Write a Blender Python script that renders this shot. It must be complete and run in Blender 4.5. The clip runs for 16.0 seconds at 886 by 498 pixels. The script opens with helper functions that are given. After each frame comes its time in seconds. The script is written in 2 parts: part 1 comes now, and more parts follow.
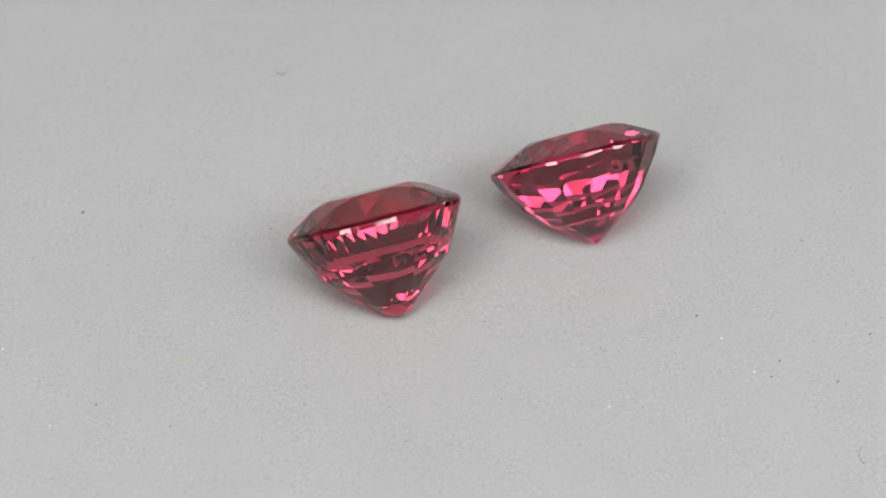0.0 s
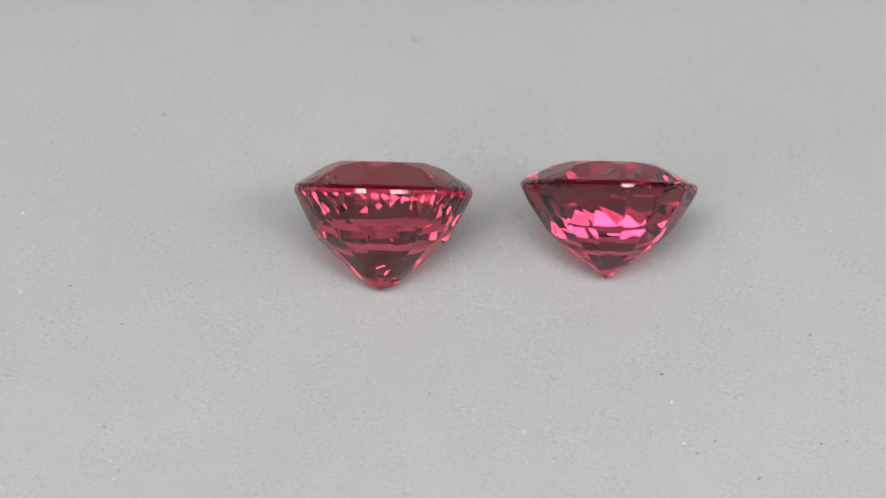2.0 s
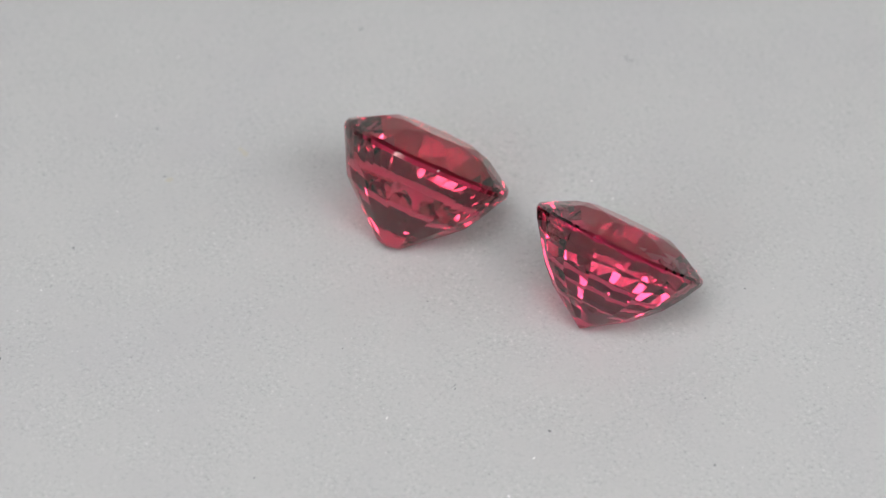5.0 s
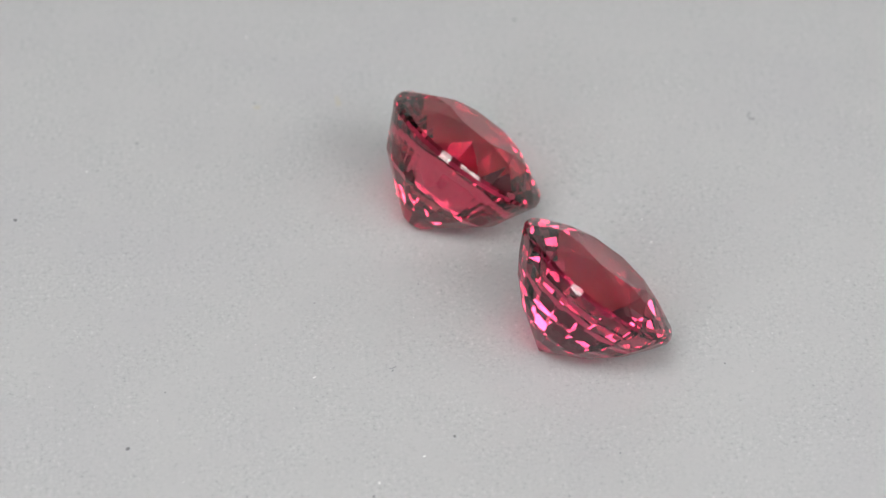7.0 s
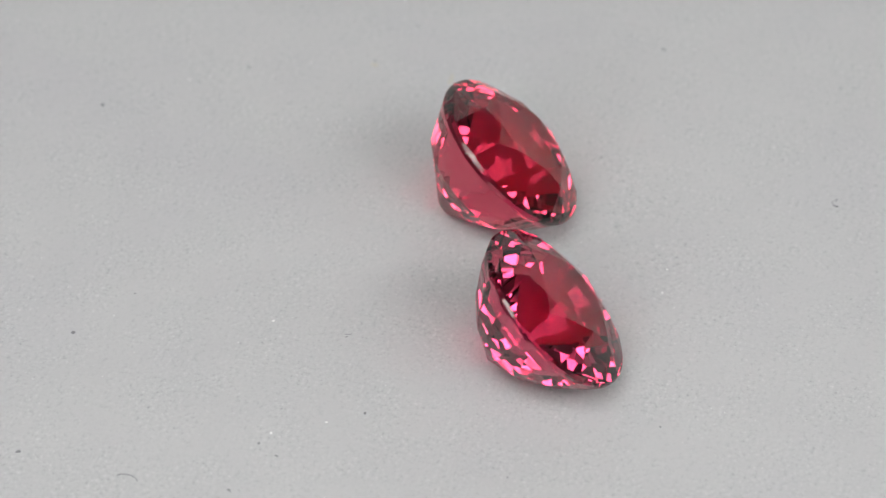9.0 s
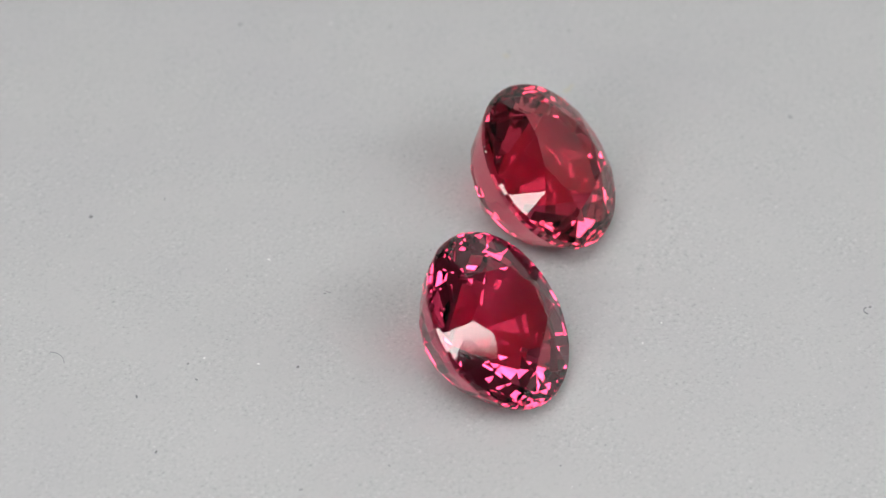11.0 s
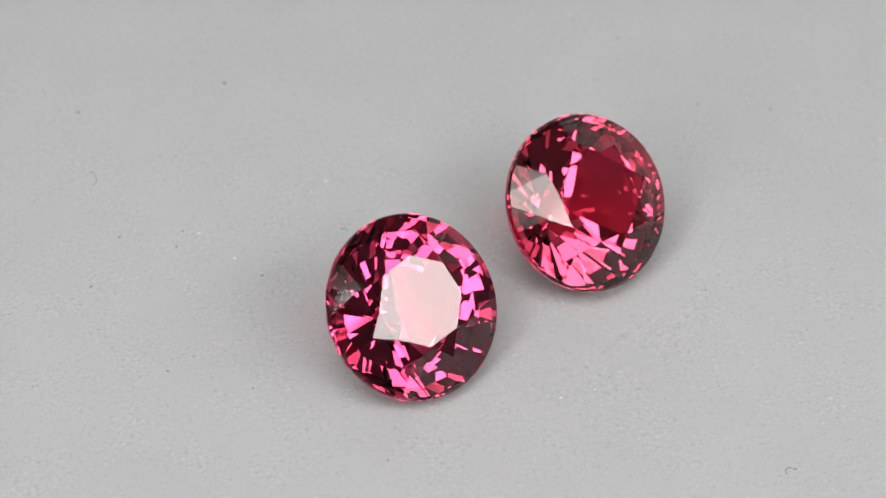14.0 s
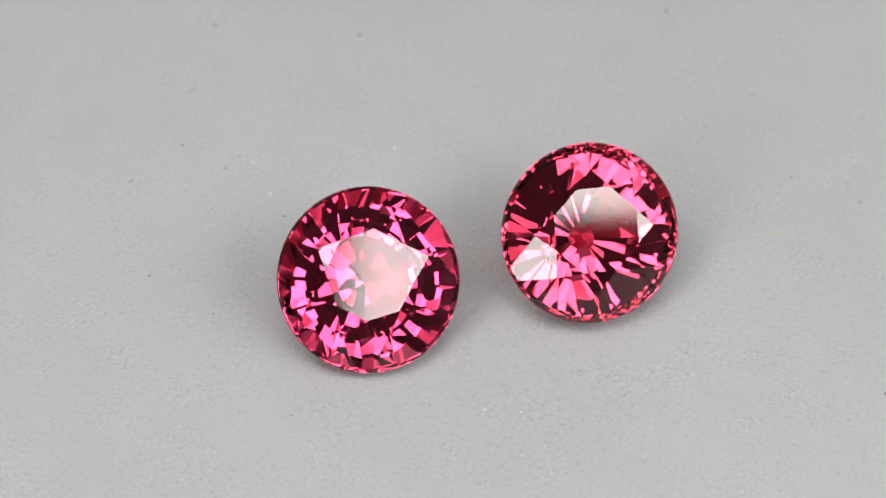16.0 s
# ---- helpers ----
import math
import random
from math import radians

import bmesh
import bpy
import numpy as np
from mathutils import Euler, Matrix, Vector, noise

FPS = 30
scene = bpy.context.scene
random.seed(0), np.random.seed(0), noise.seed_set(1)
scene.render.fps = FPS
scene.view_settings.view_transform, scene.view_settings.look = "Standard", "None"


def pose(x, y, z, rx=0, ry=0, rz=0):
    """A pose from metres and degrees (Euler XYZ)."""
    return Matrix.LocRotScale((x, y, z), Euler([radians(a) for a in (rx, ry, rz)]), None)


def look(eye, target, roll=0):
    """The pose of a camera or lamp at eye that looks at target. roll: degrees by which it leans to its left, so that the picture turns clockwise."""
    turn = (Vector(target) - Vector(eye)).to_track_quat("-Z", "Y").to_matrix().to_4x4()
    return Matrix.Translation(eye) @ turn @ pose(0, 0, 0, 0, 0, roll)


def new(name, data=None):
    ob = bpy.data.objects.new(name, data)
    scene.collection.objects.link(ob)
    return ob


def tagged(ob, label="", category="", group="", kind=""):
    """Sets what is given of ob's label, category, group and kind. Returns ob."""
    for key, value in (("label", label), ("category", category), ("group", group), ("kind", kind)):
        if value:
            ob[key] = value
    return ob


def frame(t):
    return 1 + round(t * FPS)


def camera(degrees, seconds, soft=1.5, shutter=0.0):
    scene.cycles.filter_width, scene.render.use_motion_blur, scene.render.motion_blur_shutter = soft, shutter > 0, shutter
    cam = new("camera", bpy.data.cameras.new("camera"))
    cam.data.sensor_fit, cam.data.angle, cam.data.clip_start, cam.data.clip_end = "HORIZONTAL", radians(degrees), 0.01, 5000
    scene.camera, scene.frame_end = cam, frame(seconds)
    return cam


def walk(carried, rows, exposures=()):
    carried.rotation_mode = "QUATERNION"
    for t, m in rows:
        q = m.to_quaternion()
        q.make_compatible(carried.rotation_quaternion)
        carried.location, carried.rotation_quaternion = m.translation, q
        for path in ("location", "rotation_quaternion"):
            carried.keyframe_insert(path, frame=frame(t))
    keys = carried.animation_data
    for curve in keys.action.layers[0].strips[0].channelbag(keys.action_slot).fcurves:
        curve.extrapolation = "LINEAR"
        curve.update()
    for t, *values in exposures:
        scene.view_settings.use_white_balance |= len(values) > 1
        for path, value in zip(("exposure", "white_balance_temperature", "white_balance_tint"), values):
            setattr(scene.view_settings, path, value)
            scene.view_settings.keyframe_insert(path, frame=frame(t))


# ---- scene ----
# ---- camera: it stands still over the turntable ----
cam = camera(18.98, 16.0, soft=1.25)
EYE = pose(0.0, -0.086302, 0.082479, 46.89, 0, 1.145) @ pose(0, 0, 0, 0, 0, 0.615)
cam.data.dof.use_dof = True
cam.data.dof.focus_distance = 0.1155
cam.data.dof.aperture_fstop = 62
walk(cam, [(0.0, EYE), (16.0, EYE)], exposures=[(0.0, 0.0), (16.0, 0.0)])

TURN = -11.852          # degrees a second, clockwise from above
MM = 0.001

# ---- world: faint air inside the small closed room, which is added ----
world = bpy.data.worlds.new("room_air")
world.use_nodes = True
world.node_tree.nodes["Background"].inputs[0].default_value = (0.5, 0.5, 0.52, 1)
world.node_tree.nodes["Background"].inputs[1].default_value = 0.02
scene.world = world


# ---- materials ----
def material(name):
    m = bpy.data.materials.new(name)
    m.use_nodes = True
    nt = m.node_tree
    nt.nodes.clear()
    return m, nt, nt.nodes.new("ShaderNodeOutputMaterial")


def mapped(nt, scale, detail=2.0, rough=0.5, kind="ShaderNodeTexNoise"):
    """A 3D texture in the thing's own space."""
    co = nt.nodes.new("ShaderNodeTexCoord")
    n = nt.nodes.new(kind)
    n.inputs["Scale"].default_value = scale
    if kind == "ShaderNodeTexNoise":
        n.inputs["Detail"].default_value = detail
        n.inputs["Roughness"].default_value = rough
    nt.links.new(co.outputs["Object"], n.inputs["Vector"])
    return n


def ramp(nt, source, stops):
    r = nt.nodes.new("ShaderNodeValToRGB")
    els = r.color_ramp.elements
    while len(els) < len(stops):
        els.new(0.5)
    for e, (p, c) in zip(els, stops):
        e.position, e.color = p, (c[0], c[1], c[2], 1)
    nt.links.new(source, r.inputs[0])
    return r


def blend(nt, a, b, mode="MULTIPLY", fac=1.0):
    m = nt.nodes.new("ShaderNodeMix")
    m.data_type, m.blend_type = "RGBA", mode
    m.inputs[0].default_value = fac
    nt.links.new(a, m.inputs[6])
    nt.links.new(b, m.inputs[7])
    return m.outputs[2]


def paper_material():
    """Matt grey paper: fine grit, loose fibres, a faint cloudiness."""
    m, nt, out = material("grey_paper")
    b = nt.nodes.new("ShaderNodeBsdfPrincipled")
    grit = mapped(nt, 5200, 3, 0.65)
    fibre = mapped(nt, 2600, 4, 0.7)
    patch = mapped(nt, 420, 3, 0.6)
    cloud = mapped(nt, 90, 3, 0.5)
    c1 = ramp(nt, grit.outputs["Fac"], [(0.24, (0.30, 0.304, 0.308)), (0.40, (0.435, 0.438, 0.44)), (0.60, (0.472, 0.474, 0.475)), (0.76, (0.60, 0.60, 0.597))])
    c2 = ramp(nt, fibre.outputs["Fac"], [(0.28, (0.90, 0.90, 0.905)), (0.44, (0.985, 0.985, 0.985)), (0.66, (1, 1, 1))])
    c3 = ramp(nt, patch.outputs["Fac"], [(0.3, (0.97, 0.97, 0.975)), (0.7, (1, 1, 1))])
    c4 = ramp(nt, cloud.outputs["Fac"], [(0.3, (0.962, 0.958, 0.972)), (0.5, (0.985, 0.985, 0.985)), (0.7, (1, 1, 1))])
    flat = nt.nodes.new("ShaderNodeRGB")
    flat.outputs[0].default_value = (0.460, 0.459, 0.462, 1)
    where = ramp(nt, mapped(nt, 330, 4, 0.65).outputs["Fac"], [(0.38, (0.12, 0.12, 0.12)), (0.62, (1, 1, 1))])
    grain = nt.nodes.new("ShaderNodeMix")
    grain.data_type = "RGBA"
    nt.links.new(where.outputs[0], grain.inputs[0])
    nt.links.new(flat.outputs[0], grain.inputs[6])
    nt.links.new(c1.outputs[0], grain.inputs[7])
    col = blend(nt, blend(nt, blend(nt, grain.outputs[2], c2.outputs[0]), c3.outputs[0]), c4.outputs[0])
    nt.links.new(col, b.inputs["Base Color"])
    b.inputs["Roughness"].default_value = 0.7
    b.inputs["Specular IOR Level"].default_value = 0.35
    bump = nt.nodes.new("ShaderNodeBump")
    bump.inputs["Strength"].default_value = 0.4
    bump.inputs["Distance"].default_value = 0.00004
    nt.links.new(fibre.outputs["Fac"], bump.inputs["Height"])
    nt.links.new(bump.outputs[0], b.inputs["Normal"])
    nt.links.new(b.outputs[0], out.inputs[0])
    return m


def plain(name, colour, rough=0.5, metal=0.0, vary=0.12, scale=40):
    m, nt, out = material(name)
    b = nt.nodes.new("ShaderNodeBsdfPrincipled")
    n = mapped(nt, scale, 4)
    lo = tuple(c * (1 - vary) for c in colour)
    hi = tuple(min(1, c * (1 + vary)) for c in colour)
    nt.links.new(ramp(nt, n.outputs["Fac"], [(0.3, lo), (0.7, hi)]).outputs[0], b.inputs["Base Color"])
    b.inputs["Roughness"].default_value = rough
    b.inputs["Metallic"].default_value = metal
    nt.links.new(b.outputs[0], out.inputs[0])
    return m


def gem_material(name, tint, inner, ior, rough=0.0, waves=0.0):
    """Clear coloured crystal: tint at each passage of light in or out, inner at each reflection."""
    m, nt, out = material(name)
    g = nt.nodes.new("ShaderNodeBsdfRefraction")
    g.inputs["Color"].default_value = (*tint, 1)
    g.inputs["Roughness"].default_value = rough
    g.inputs["IOR"].default_value = ior
    s = nt.nodes.new("ShaderNodeBsdfGlossy")
    s.inputs["Color"].default_value = (*inner, 1)
    s.inputs["Roughness"].default_value = rough
    fresnel = nt.nodes.new("ShaderNodeFresnel")
    fresnel.inputs["IOR"].default_value = ior
    if waves:
        bump = nt.nodes.new("ShaderNodeBump")
        bump.inputs["Strength"].default_value = 1.0
        bump.inputs["Distance"].default_value = waves
        nt.links.new(mapped(nt, 420, 1).outputs["Fac"], bump.inputs["Height"])
        nt.links.new(bump.outputs[0], g.inputs["Normal"])
        nt.links.new(bump.outputs[0], s.inputs["Normal"])
        nt.links.new(bump.outputs[0], fresnel.inputs["Normal"])
    mix = nt.nodes.new("ShaderNodeMixShader")
    nt.links.new(fresnel.outputs[0], mix.inputs[0])
    nt.links.new(g.outputs[0], mix.inputs[1])
    nt.links.new(s.outputs[0], mix.inputs[2])
    nt.links.new(mix.outputs[0], out.inputs[0])
    return m


def lamp_material(name, strength, colour, soft_x, soft_y):
    """A diffuser cloth, bright in its middle and fading towards its edges."""
    m, nt, out = material(name)
    co = nt.nodes.new("ShaderNodeTexCoord")
    sep = nt.nodes.new("ShaderNodeSeparateXYZ")
    nt.links.new(co.outputs["Generated"], sep.inputs[0])

    def edge(src, soft):
        a = nt.nodes.new("ShaderNodeMath")
        a.operation = "SUBTRACT"
        a.inputs[1].default_value = 0.5
        nt.links.new(src, a.inputs[0])
        c = nt.nodes.new("ShaderNodeMath")
        c.operation = "ABSOLUTE"
        nt.links.new(a.outputs[0], c.inputs[0])
        d = nt.nodes.new("ShaderNodeMapRange")
        d.interpolation_type = "SMOOTHSTEP"
        d.inputs["From Min"].default_value = 0.5
        d.inputs["From Max"].default_value = 0.5 - soft
        nt.links.new(c.outputs[0], d.inputs["Value"])
        return d.outputs[0]

    mul = nt.nodes.new("ShaderNodeMath")
    mul.operation = "MULTIPLY"
    nt.links.new(edge(sep.outputs[0], soft_x), mul.inputs[0])
    nt.links.new(edge(sep.outputs[1], soft_y), mul.inputs[1])
    amp = nt.nodes.new("ShaderNodeMath")
    amp.operation = "MULTIPLY"
    amp.inputs[1].default_value = strength
    nt.links.new(mul.outputs[0], amp.inputs[0])
    e = nt.nodes.new("ShaderNodeEmission")
    e.inputs[0].default_value = (*colour, 1)
    nt.links.new(amp.outputs[0], e.inputs[1])
    nt.links.new(e.outputs[0], out.inputs[0])
    return m


PAPER = paper_material()
BOUNCE_WALL = plain("matt_bounce_wall", (0.74, 0.74, 0.75), 0.8, scale=6)
CARD = plain("white_card", (0.58, 0.58, 0.59), 0.8, vary=0.04, scale=60)
BOUNCE_TOP = plain("pale_bounce_top", (0.40, 0.39, 0.375), 0.5, vary=0.06, scale=25)
BLACK = plain("black_fabric", (0.03, 0.03, 0.032), 0.7)
GREY_PLASTIC = plain("grey_plastic", (0.25, 0.25, 0.26), 0.4)
LINT = plain("white_lint", (0.74, 0.74, 0.725), 0.6, scale=4000)
DIRT = plain("dark_dirt", (0.225, 0.225, 0.235), 0.8, vary=0.3, scale=6000)
GREY_LINT = plain("grey_lint", (0.23, 0.23, 0.245), 0.8, vary=0.3, scale=5000)
STAIN = plain("yellow_stain", (0.45, 0.43, 0.375), 0.8, vary=0.04, scale=3000)
RED, RED_INNER = (0.87, 0.23, 0.358), (0.93, 0.865, 0.835)
PINK, PINK_INNER = (0.88, 0.228, 0.39), (0.93, 0.86, 0.845)
GEM_RED = gem_material("raspberry_crystal", RED, RED_INNER, 1.718)
GEM_PINK = gem_material("magenta_crystal", PINK, PINK_INNER, 1.718)
GIRDLE_RED = gem_material("raspberry_girdle", RED, RED_INNER, 1.718, 0.04, 0.00008)
GIRDLE_PINK = gem_material("magenta_girdle", PINK, PINK_INNER, 1.718, 0.04, 0.00008)


# ---- mesh helpers ----
def mesh_of(bm, name):
    me = bpy.data.meshes.new(name)
    bm.to_mesh(me)
    bm.free()
    return me


def part(name, bm, mat, parent=None, label=""):
    ob = new(name, mesh_of(bm, name))
    ob.data.materials.append(mat)
    if parent is not None:
        ob.parent = parent
    return tagged(ob, label)


def box(bm, sx, sy, sz, at=(0, 0, 0), bevel=0.0):
    made = bmesh.ops.create_cube(bm, size=1, matrix=Matrix.Translation(at) @ Matrix.Diagonal((sx, sy, sz, 1)))["verts"]
    if bevel:
        edges = list({e for v in made for e in v.link_edges})
        bmesh.ops.bevel(bm, geom=edges, offset=bevel, segments=2, affect="EDGES", profile=0.7)


def disc(bm, radius, low, high, bevel, segments=96):
    made = bmesh.ops.create_cone(bm, cap_ends=True, segments=segments, radius1=radius, radius2=radius, depth=high - low,
                                 matrix=Matrix.Translation((0, 0, (low + high) / 2)))["verts"]
    edges = [e for e in {e for v in made for e in v.link_edges} if abs(e.verts[0].co.z - e.verts[1].co.z) < 1e-9]
    if bevel:
        bmesh.ops.bevel(bm, geom=edges, offset=bevel, segments=2, affect="EDGES", profile=0.5)


# ---- the room and the table, added out of view to bounce light ----
def room():
    # unseen white shell, made up to raise the ambient bounce
    size, low, high = 0.60, -0.79, 0.80
    for name, sx, sy, sz, at in (
            ("floor", 1.4, 1.4, 0.1, (0, 0, low - 0.05)),
            ("ceiling", 1.4, 1.4, 0.1, (0, 0, high + 0.05)),
            ("wall_north", 1.4, 0.1, high - low, (0, size + 0.05, (low + high) / 2)),
            ("wall_south", 1.4, 0.1, high - low, (0, -size - 0.05, (low + high) / 2)),
            ("wall_east", 0.1, 1.2, high - low, (size + 0.05, 0, (low + high) / 2)),
            ("wall_west", 0.1, 1.2, high - low, (-size - 0.05, 0, (low + high) / 2))):
        bm = bmesh.new()
        box(bm, sx, sy, sz, at)
        tagged(part(name, bm, BOUNCE_WALL), "unseen white surface added around the set to bounce light", name.split("_")[0], kind="structure")


def table():
    # never in view; its pale colour is there to throw light upwards
    base = tagged(new("table"), "unseen table added under the turntable, pale to bounce light", "table")
    base.location = (0, 0, -0.79)
    bm = bmesh.new()
    box(bm, 1.0, 0.8, 0.03, (0, 0, 0.745), 0.004)
    part("tabletop", bm, BOUNCE_TOP, base)
    for x in (-0.44, 0.44):
        for y in (-0.33, 0.33):
            bm = bmesh.new()
            box(bm, 0.05, 0.05, 0.73, (x, y, 0.365), 0.003)
            part("leg", bm, BOUNCE_TOP, base)


def reflector_card():
    """A white card added unseen behind the turntable as a reflector, with a folded foot."""
    card = tagged(new("reflector_card"), "unseen white reflector card added upright behind the turntable", "card")
    card.location = (0, 0.125, -0.03)
    bm = bmesh.new()
    box(bm, 0.42, 0.002, 0.17, (0, 0, 0.085), 0.0004)
    part("panel", bm, CARD, card)
    bm = bmesh.new()
    box(bm, 0.42, 0.05, 0.002, (0, 0.026, 0.001), 0.0004)
    part("foot", bm, CARD, card)


def paper_z(x, y):
    """The sheet lies a little lower under the red stone than elsewhere."""
    return -0.11 * MM * math.exp(-((x + 0.0035) ** 2 + (y - 0.003) ** 2) / 0.0052 ** 2)


def turntable():
    """The turning plate with its sheet of grey paper; the paper's top is z = 0."""
    plate = tagged(new("turntable"), "slowly turning round display plate covered with grey paper", "turntable")
    bm = bmesh.new()
    disc(bm, 0.075, -0.012, -0.0003, 0.001)
    part("plate", bm, GREY_PLASTIC, plate)
    bm = bmesh.new()
    rings, around = [bm.verts.new((0, 0, paper_z(0, 0)))], 96
    radii = [i * 0.0006 for i in range(1, 30)] + [0.018 + i * 0.0056 for i in range(11)] + [0.0745]
    loops = [[bm.verts.new((r * math.cos(k / around * 2 * math.pi), r * math.sin(k / around * 2 * math.pi), 0)) for k in range(around)] for r in radii]
    loops.append([bm.verts.new((v.co.x, v.co.y, -0.0003)) for v in loops[-1]])
    for v in (v for loop in loops[:-1] for v in loop):
        v.co.z = paper_z(v.co.x, v.co.y)
    for k in range(around):
        n = (k + 1) % around
        bm.faces.new((rings[0], loops[0][k], loops[0][n])).smooth = True
        for inner, outer in zip(loops, loops[1:]):
            bm.faces.new((inner[k], outer[k], outer[n], inner[n])).smooth = outer is not loops[-1]
    part("paper", bm, PAPER, plate, "light grey matt paper with fine grain")
    bm = bmesh.new()
    disc(bm, 0.055, -0.03, -0.012, 0.001)
    part("foot", bm, GREY_PLASTIC, plate)
    return plate


# ---- the gemstones ----
def cut_block(planes):
    """The convex solid left of a block after every plane (name, normal, point) has taken its share: faces of (name, corners)."""
    s = 2.0
    c = [Vector((x, y, z)) for x in (-s, s) for y in (-s, s) for z in (-s, s)]
    faces = [("block", [c[i] for i in f]) for f in ((0, 1, 3, 2), (4, 6, 7, 5), (0, 4, 5, 1), (2, 3, 7, 6), (0, 2, 6, 4), (1, 5, 7, 3))]
    for name, n, p in planes:
        n = n.normalized()
        kept, rim = [], []
        for label, poly in faces:
            side = [(v - p).dot(n) for v in poly]
            if max(side) < 1e-7:
                kept.append((label, poly))
                continue
            got = []
            for i, v in enumerate(poly):
                w, d, e = poly[(i + 1) % len(poly)], side[i], side[(i + 1) % len(poly)]
                if d <= 1e-7:
                    got.append(v)
                    if d > -1e-7:
                        rim.append(v)
                if (d < -1e-7 and e > 1e-7) or (d > 1e-7 and e < -1e-7):
                    x = v + (w - v) * (d / (d - e))
                    got.append(x)
                    rim.append(x)
            if len(got) > 2:
                kept.append((label, got))
        loop = []
        for v in rim:
            if all((v - w).length > 1e-6 for w in loop):
                loop.append(v)
        if len(loop) > 2:
            mid = sum(loop, Vector()) / len(loop)
            u = (loop[0] - mid).normalized()
            w = n.cross(u)
            loop.sort(key=lambda v: math.atan2((v - mid).dot(w), (v - mid).dot(u)))
            kept.append((name, loop))
        faces = kept
    return faces


def facet_planes(table_r, table_at, crown, phase, rows, sides, stagger, girdle):
    """The planes of a brilliant crown (eight mains, stars, sixteen uppers) over a pavilion of stepped rows."""
    planes = []

    def facet(name, az, nr, nz, r, z, lean=0.0):
        az = radians(az)
        n = Vector((nr * math.cos(az), nr * math.sin(az), nz)) + Vector((random.uniform(-1, 1), random.uniform(-1, 1), 0)) * lean
        planes.append((name, n, Vector((r * math.cos(az), r * math.sin(az), z))))

    def shift(az):
        return table_at[0] * math.cos(radians(az)) + table_at[1] * math.sin(radians(az))

    facet("table", 0, 0, 1, 0, crown)
    for k in range(48):
        facet("girdle", k * 7.5 + phase, 1, 0, 1.0, 0)
        for side in (1, -1):
            facet("girdle", k * 7.5 + phase, 1, 0.5 * side, 1.0, 0.45 * girdle * side)
    tip, half = 0.67, math.cos(radians(22.5))
    for k in range(8):
        az = phase + 45 * k
        main = (crown - girdle) / (1 - table_r - shift(az))
        facet("crown", az, main, 1, 1.0, girdle, 0.004)
        tip_z = girdle + (crown - girdle) / (1 - table_r - shift(az + 22.5)) * (1 - tip * half)
        star = (crown - tip_z) / (tip - table_r * half - shift(az + 22.5))
        facet("crown", az + 22.5, star, 1, tip, tip_z, 0.004)
        upper = (tip_z - girdle) / (0.995 - tip * math.cos(radians(11.25)))
        for side in (11.25, 33.75):
            facet("crown", az + side, upper, 1, 0.995, girdle, 0.004)
    for i in range(len(rows) - 1):
        (r1, z1), (r2, z2) = rows[i], rows[i + 1]
        n = sides[i]
        for k in range(n):
            facet("pavilion", 360 / n * (k + stagger[i]), z1 - z2, -(r1 - r2), r1 * 0.995, z1, 0.006)
    return planes


def gemstone(mat, rim_mat, radius, table_r, table_at, crown, phase, rows, sides, stagger, oval, oval_at, x, y, tilt, azimuth, label):
    """A brilliant cut from a block, facet by facet (girdle plane z = 0, table up), that lies tilted on its pavilion."""
    faces = cut_block(facet_planes(table_r, table_at, crown, phase, rows, sides, stagger, -rows[0][1]))
    turn = Matrix.Rotation(oval_at, 4, "Z")
    stretch = Matrix.Scale(radius, 4) @ turn @ Matrix.Diagonal((1 + oval, 1 - oval, 1, 1)) @ turn.inverted()
    stone = tagged(new("gemstone"), label, "gemstone", "pair of gemstones")
    lean = Matrix.Rotation(radians(azimuth), 4, "Z") @ Matrix.Rotation(radians(tilt), 4, "Y")
    lowest = min((lean @ stretch @ v for _, poly in faces for v in poly), key=lambda v: v.z)
    for name in ("table", "crown", "girdle", "pavilion"):
        bm = bmesh.new()
        for label_, poly in faces:
            if label_ == name:
                bm.faces.new([bm.verts.new(stretch @ v) for v in poly])
        bmesh.ops.remove_doubles(bm, verts=bm.verts[:], dist=radius * 1e-5)
        part(name, bm, rim_mat if name == "girdle" else mat, stone)
    rest = paper_z(x + lowest.x, y + lowest.y) - 0.00001
    start = Matrix.Translation((x, y, rest - lowest.z)) @ lean
    stone.matrix_basis = start
    return stone, start


# ---- softboxes ----
def softbox(az, el, distance, wide, high, roll, mat, label):
    """A shallow fabric box with a glowing front, aimed at the turntable, on a stand."""
    a, e = radians(az), radians(el)
    eye = Vector((math.cos(a) * math.cos(e), math.sin(a) * math.cos(e), math.sin(e))) * distance
    base = tagged(new("softbox"), label, "softbox")
    base.matrix_basis = look(eye, (0, 0, 0), roll)
    bm = bmesh.new()
    box(bm, wide, high, 0.002, (0, 0, 0))
    part("diffuser", bm, mat, base, "glowing white diffuser cloth")
    bm = bmesh.new()
    box(bm, wide + 0.006, high + 0.006, 0.03, (0, 0, 0.018), 0.002)
    part("housing", bm, BLACK, base)
    # the stand: a bent rod down to the table top
    foot = base.matrix_basis.inverted() @ Vector((eye.x * 1.25, eye.y * 1.25, -0.03))
    top = Vector((0, 0, 0.033))
    bm = bmesh.new()
    way = foot - top
    bmesh.ops.create_cone(bm, cap_ends=True, segments=12, radius1=0.005, radius2=0.005, depth=way.length,
                          matrix=Matrix.Translation((foot + top) / 2) @ way.to_track_quat("Z", "Y").to_matrix().to_4x4())
    part("stand", bm, BLACK, base)


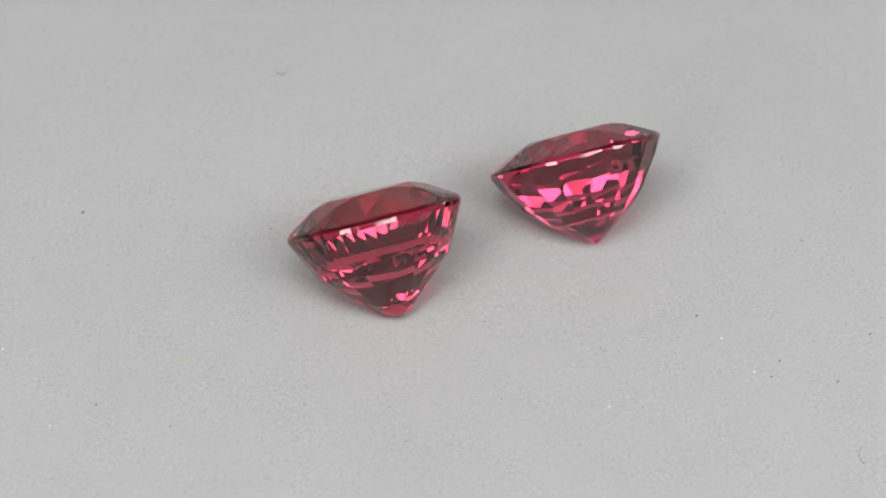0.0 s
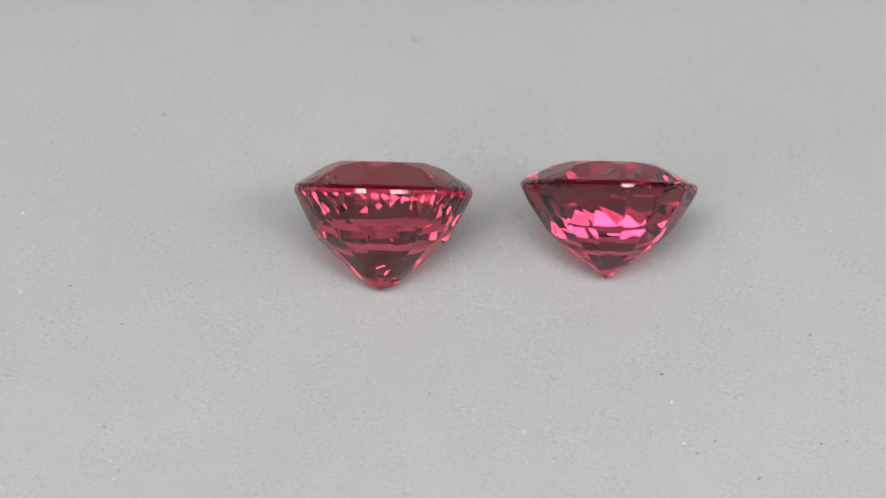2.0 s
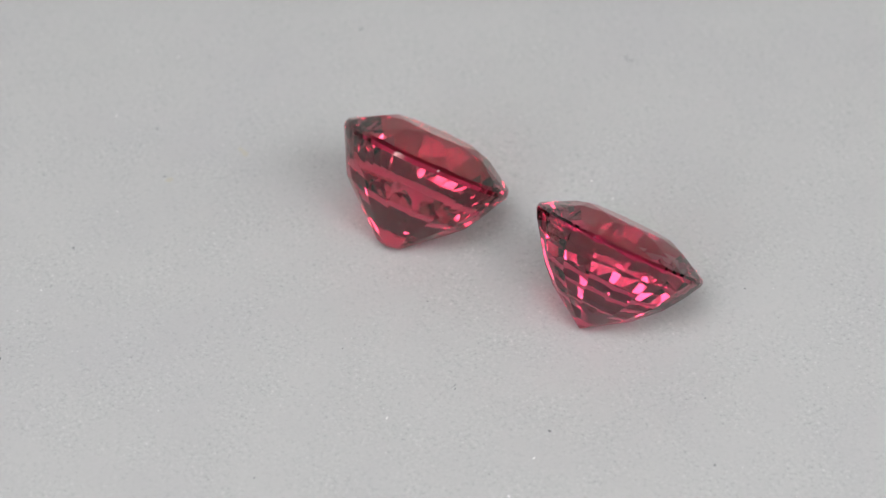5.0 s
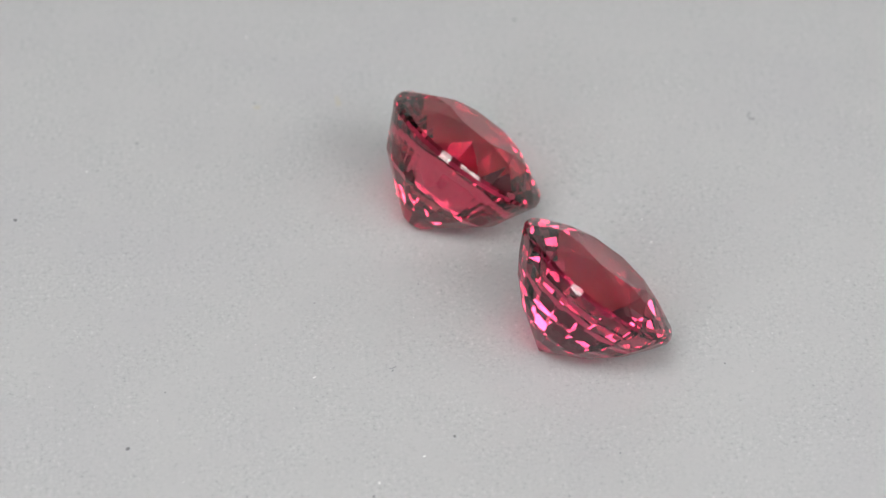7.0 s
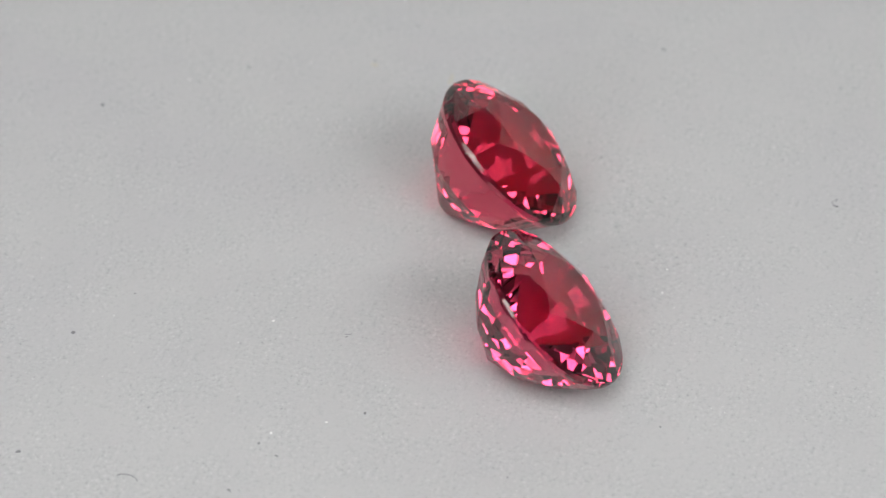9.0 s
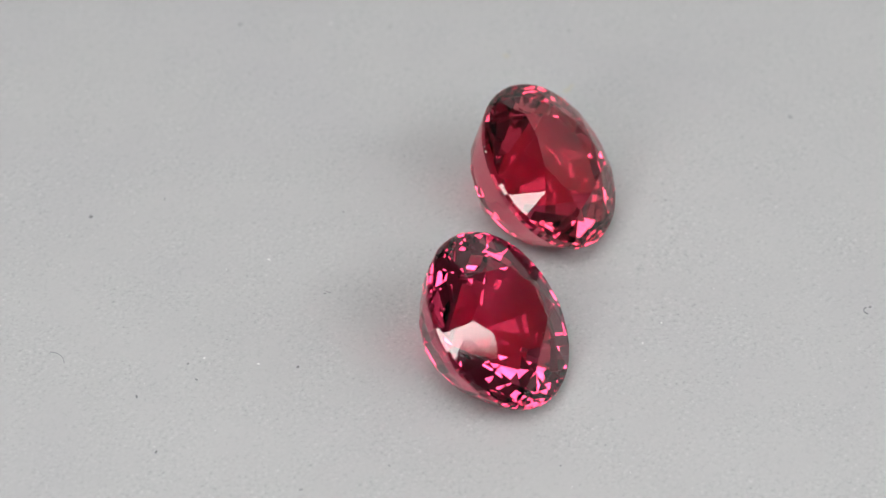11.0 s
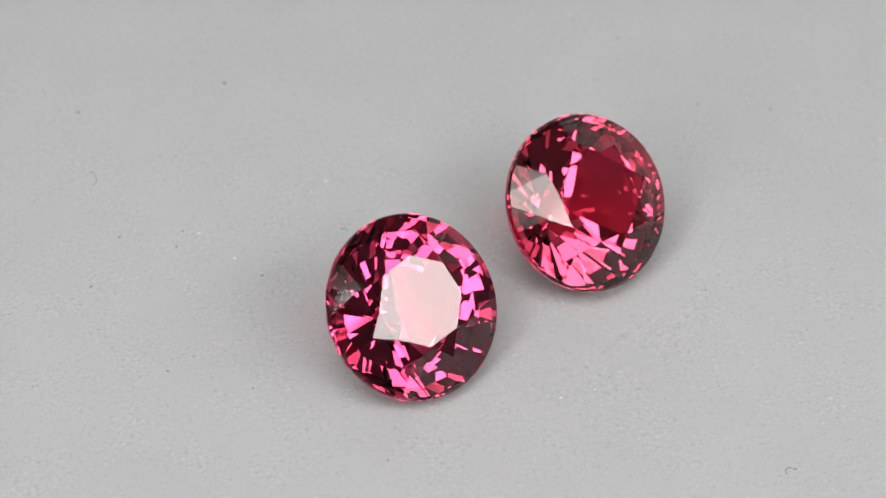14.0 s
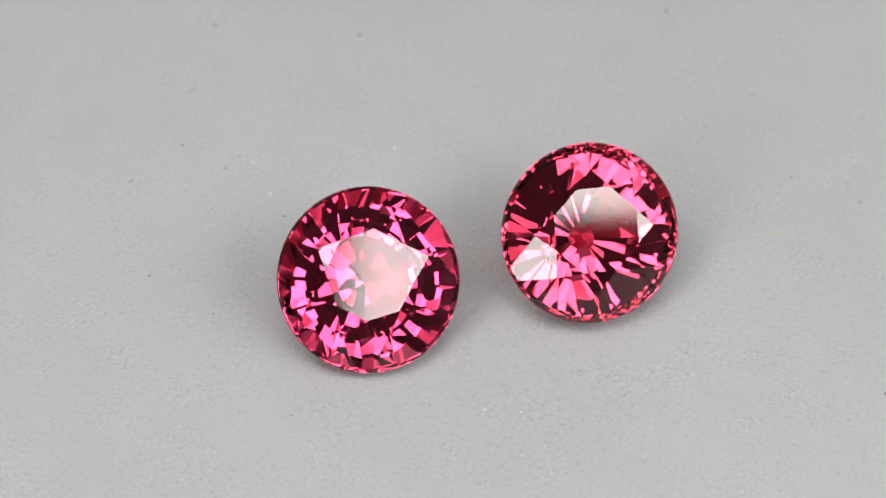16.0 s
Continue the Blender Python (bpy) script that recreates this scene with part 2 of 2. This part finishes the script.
LAMP_BAR = lamp_material("bar_diffuser", 10.5, (1.0, 0.995, 0.985), 0.04, 0.12)
LAMP_SMALL = lamp_material("small_diffuser", 10.0, (1.0, 0.995, 0.985), 0.08, 0.08)
LAMP_TOP = lamp_material("top_diffuser", 7.0, (1.0, 0.995, 0.985), 0.12, 0.16)

room()
table()
reflector_card()
plate = turntable()
softbox(-27.9, 42.1, 0.247, 0.243, 0.027, -43.0, LAMP_BAR, "long narrow light bar with glowing white front on a stand")
softbox(-55.6, 41.2, 0.2546, 0.108, 0.062, -25.0, LAMP_SMALL, "small square light with glowing white front on a stand")
softbox(-121, 30, 0.26, 0.085, 0.095, 12, LAMP_SMALL, "small low light with glowing white front on a stand")
softbox(-113, 63, 0.34, 0.30, 0.165, 20, LAMP_TOP, "wide softbox with glowing white front over the camera")

gem_a, start_a = gemstone(
    GEM_RED, GIRDLE_RED, 3.967 * MM, 0.50, (0.005, 0.007), 0.331, 19.0,
    [(1, -0.055), (0.934, -0.191), (0.74, -0.525), (0.538, -0.713), (0.155, -1.06), (0.0, -1.118)], [16, 16, 16, 16, 8], [0, 0, 0, 0, 0],
    -0.0197, 0.752, -4.772 * MM, -0.181 * MM, 41.84, 113.62, "faceted raspberry red gemstone lying tilted on grey paper")
gem_b, start_b = gemstone(
    GEM_PINK, GIRDLE_PINK, 4.001 * MM, 0.495, (-0.032, -0.005), 0.282, 32.5,
    [(1, -0.045), (0.913, -0.17), (0.804, -0.372), (0.484, -0.696), (0.0, -1.024)], [16, 16, 16, 16], [0, 0, 0, 0],
    -0.0092, 1.191, 4.147 * MM, 4.557 * MM, 43.58, 113.12, "faceted magenta pink gemstone lying tilted on grey paper")


# ---- dust, lint and stains on the paper ----
def crumb(bm, x, y, size, flat=0.5):
    m = Matrix.Translation((x, y, paper_z(x, y) + size * flat * 0.6)) @ Matrix.Rotation(random.uniform(0, 6.3), 4, "Z") @ Matrix.Diagonal(
        (size * random.uniform(0.8, 1.5), size * random.uniform(0.6, 1.0), size * flat, 1))
    made = bmesh.ops.create_icosphere(bm, subdivisions=1, radius=1.0, matrix=m)["verts"]
    for v in made:
        v.co += Vector((random.uniform(-1, 1), random.uniform(-1, 1), 0)) * size * 0.25


DARK_SPECKS = [(-18.43, 3.64, 7), (-10.24, 14.09, 7), (-16.33, -8.5, 5), (13.12, -4.86, 6), (12.69, -5.8, 5), (15.56, -6.01, 6), (9.62, -2.14, 5),
               (0.19, -2.86, 4), (1.02, -7.56, 4), (17.22, -3.04, 6), (-5.61, -20.95, 10), (-13.03, -9.62, 5), (14.64, 2.91, 5), (11.18, 4.71, 4),
               (5.51, -4.45, 4), (9.12, -15.93, 7), (-10.57, -15.32, 5), (16.37, -15.21, 8), (5.97, -14.3, 5), (6.34, 10.02, 4), (-9.69, 2.9, 4)]
WHITE_SPECKS = [(10.63, -3.52, 5), (5.62, -7.84, 5), (11.97, -5.52, 4), (-18.14, -9.79, 4), (-20.81, -5.29, 4), (-8.7, -17.69, 5), (-1.67, 8.0, 4),
                (-3.2, 7.81, 4)]


def dust(name, specks, mat, label, more, small):
    bm = bmesh.new()
    for x, y, s in specks:
        crumb(bm, x * MM, y * MM, s * 0.0135 * MM, 0.35)
    for _ in range(more):
        r, a = 30 * math.sqrt(random.random()), random.uniform(0, 2 * math.pi)
        crumb(bm, r * math.cos(a) * MM, r * math.sin(a) * MM, random.uniform(0.5, 1.0) * small * MM)
    return tagged(part(name, bm, mat), label, "dust", kind="stuff")


def fibre(x, y, length, bend, heading, thick, mat, label):
    """A curled hair of lint lying on the paper."""
    c = bpy.data.curves.new("lint_fibre", "CURVE")
    c.dimensions, c.bevel_depth, c.bevel_resolution = "3D", thick, 2
    sp = c.splines.new("POLY")
    n = 12
    sp.points.add(n)
    px, py, a = 0.0, 0.0, heading - bend / 2
    for i in range(n + 1):
        sp.points[i].co = (px, py, thick * (1.0 + 0.6 * math.sin(i / n * math.pi)), 1)
        px, py, a = px + length / n * math.cos(a), py + length / n * math.sin(a), a + bend / n
    tmp = bpy.data.objects.new("lint_fibre", c)
    me = bpy.data.meshes.new_from_object(tmp)
    bpy.data.objects.remove(tmp)
    me.materials.clear()
    me.materials.append(mat)
    ob = tagged(new("lint_fibre", me), label, "lint")
    start = Matrix.Translation((x * MM, y * MM, paper_z(x * MM, y * MM)))
    ob.matrix_basis = start
    return ob, start


def stain(x, y, wide, high, parent):
    bm = bmesh.new()
    rim = []
    for k in range(18):
        a = k / 18 * 2 * math.pi
        w = 1 + 0.35 * noise.noise(Vector((math.cos(a) * 1.3 + x, math.sin(a) * 1.3 + y, 0)))
        rim.append(bm.verts.new((x * MM + wide * w * math.cos(a), y * MM + high * w * math.sin(a), 0.000004)))
    bm.faces.new(rim)
    part("stain", bm, STAIN, parent, "faint yellow stain")


for sx, sy, sw, sh in ((-12.72, -5.6, 0.00028, 0.00014), (-13.1, -5.65, 0.00016, 0.00010), (-12.72, -9.53, 0.00014, 0.00018)):
    stain(sx, sy, sw, sh, plate)
dark_dust = dust("dark_dust", DARK_SPECKS, DIRT, "tiny dark specks of dust scattered on the grey paper", 45, 0.018)
white_dust = dust("white_dust", WHITE_SPECKS, LINT, "tiny white grains scattered on the grey paper", 220, 0.026)
lint_a, lint_start_a = fibre(16.25, -10.75, 0.00105, -1.5, 1.45, 0.000016, GREY_LINT, "grey curled lint fibre lying on the paper")
lint_b, lint_start_b = fibre(-10.1, 14.0, 0.00055, 2.6, 0.9, 0.000024, GREY_LINT, "dark short looped lint fibre on the paper")
lint_c, lint_start_c = fibre(5.4, -4.6, 0.00035, 1.0, 2.0, 0.000012, GREY_LINT, "dark hair-thin lint fibre on the paper")


def chip(stone, x, y, z, size, label):
    """A small white nick in the stone's surface."""
    bm = bmesh.new()
    for _ in range(3):
        at = Vector((x, y, z)) * MM + Vector((random.uniform(-1, 1), random.uniform(-1, 1), random.uniform(-1, 1))) * size * 0.7
        bmesh.ops.create_icosphere(bm, subdivisions=1, radius=size * random.uniform(0.35, 0.7), matrix=Matrix.Translation(at))
    for v in bm.verts:
        v.co += Vector((random.uniform(-1, 1), random.uniform(-1, 1), random.uniform(-1, 1))) * size * 0.15
    part("chip", bm, LINT, stone, label)


chip(gem_a, -3.15, -2.38, 0.10, 0.00006, "small white nick in the girdle")
chip(gem_a, -3.30, -2.20, 0.08, 0.00003, "small white nick in the girdle")
chip(gem_a, -2.07, 1.03, -2.66, 0.00003, "tiny white fleck on a facet")
chip(gem_a, -2.13, 0.90, -2.66, 0.00003, "tiny white fleck on a facet")
chip(gem_a, -1.78, -1.00, -2.93, 0.00002, "tiny white fleck on a facet")
chip(gem_b, -3.93, -0.48, 0.07, 0.00006, "small white nick in the girdle")

TURNING = [(plate, Matrix.Identity(4)), (gem_a, start_a), (gem_b, start_b), (dark_dust, Matrix.Identity(4)), (white_dust, Matrix.Identity(4)),
           (lint_a, lint_start_a), (lint_b, lint_start_b), (lint_c, lint_start_c)]


def motions():
    """All that lies on the plate turns with it about the z axis."""
    for ob, start in TURNING:
        walk(ob, [(k * 0.5, Matrix.Rotation(radians(TURN * k * 0.5), 4, "Z") @ start) for k in range(33)])


motions()
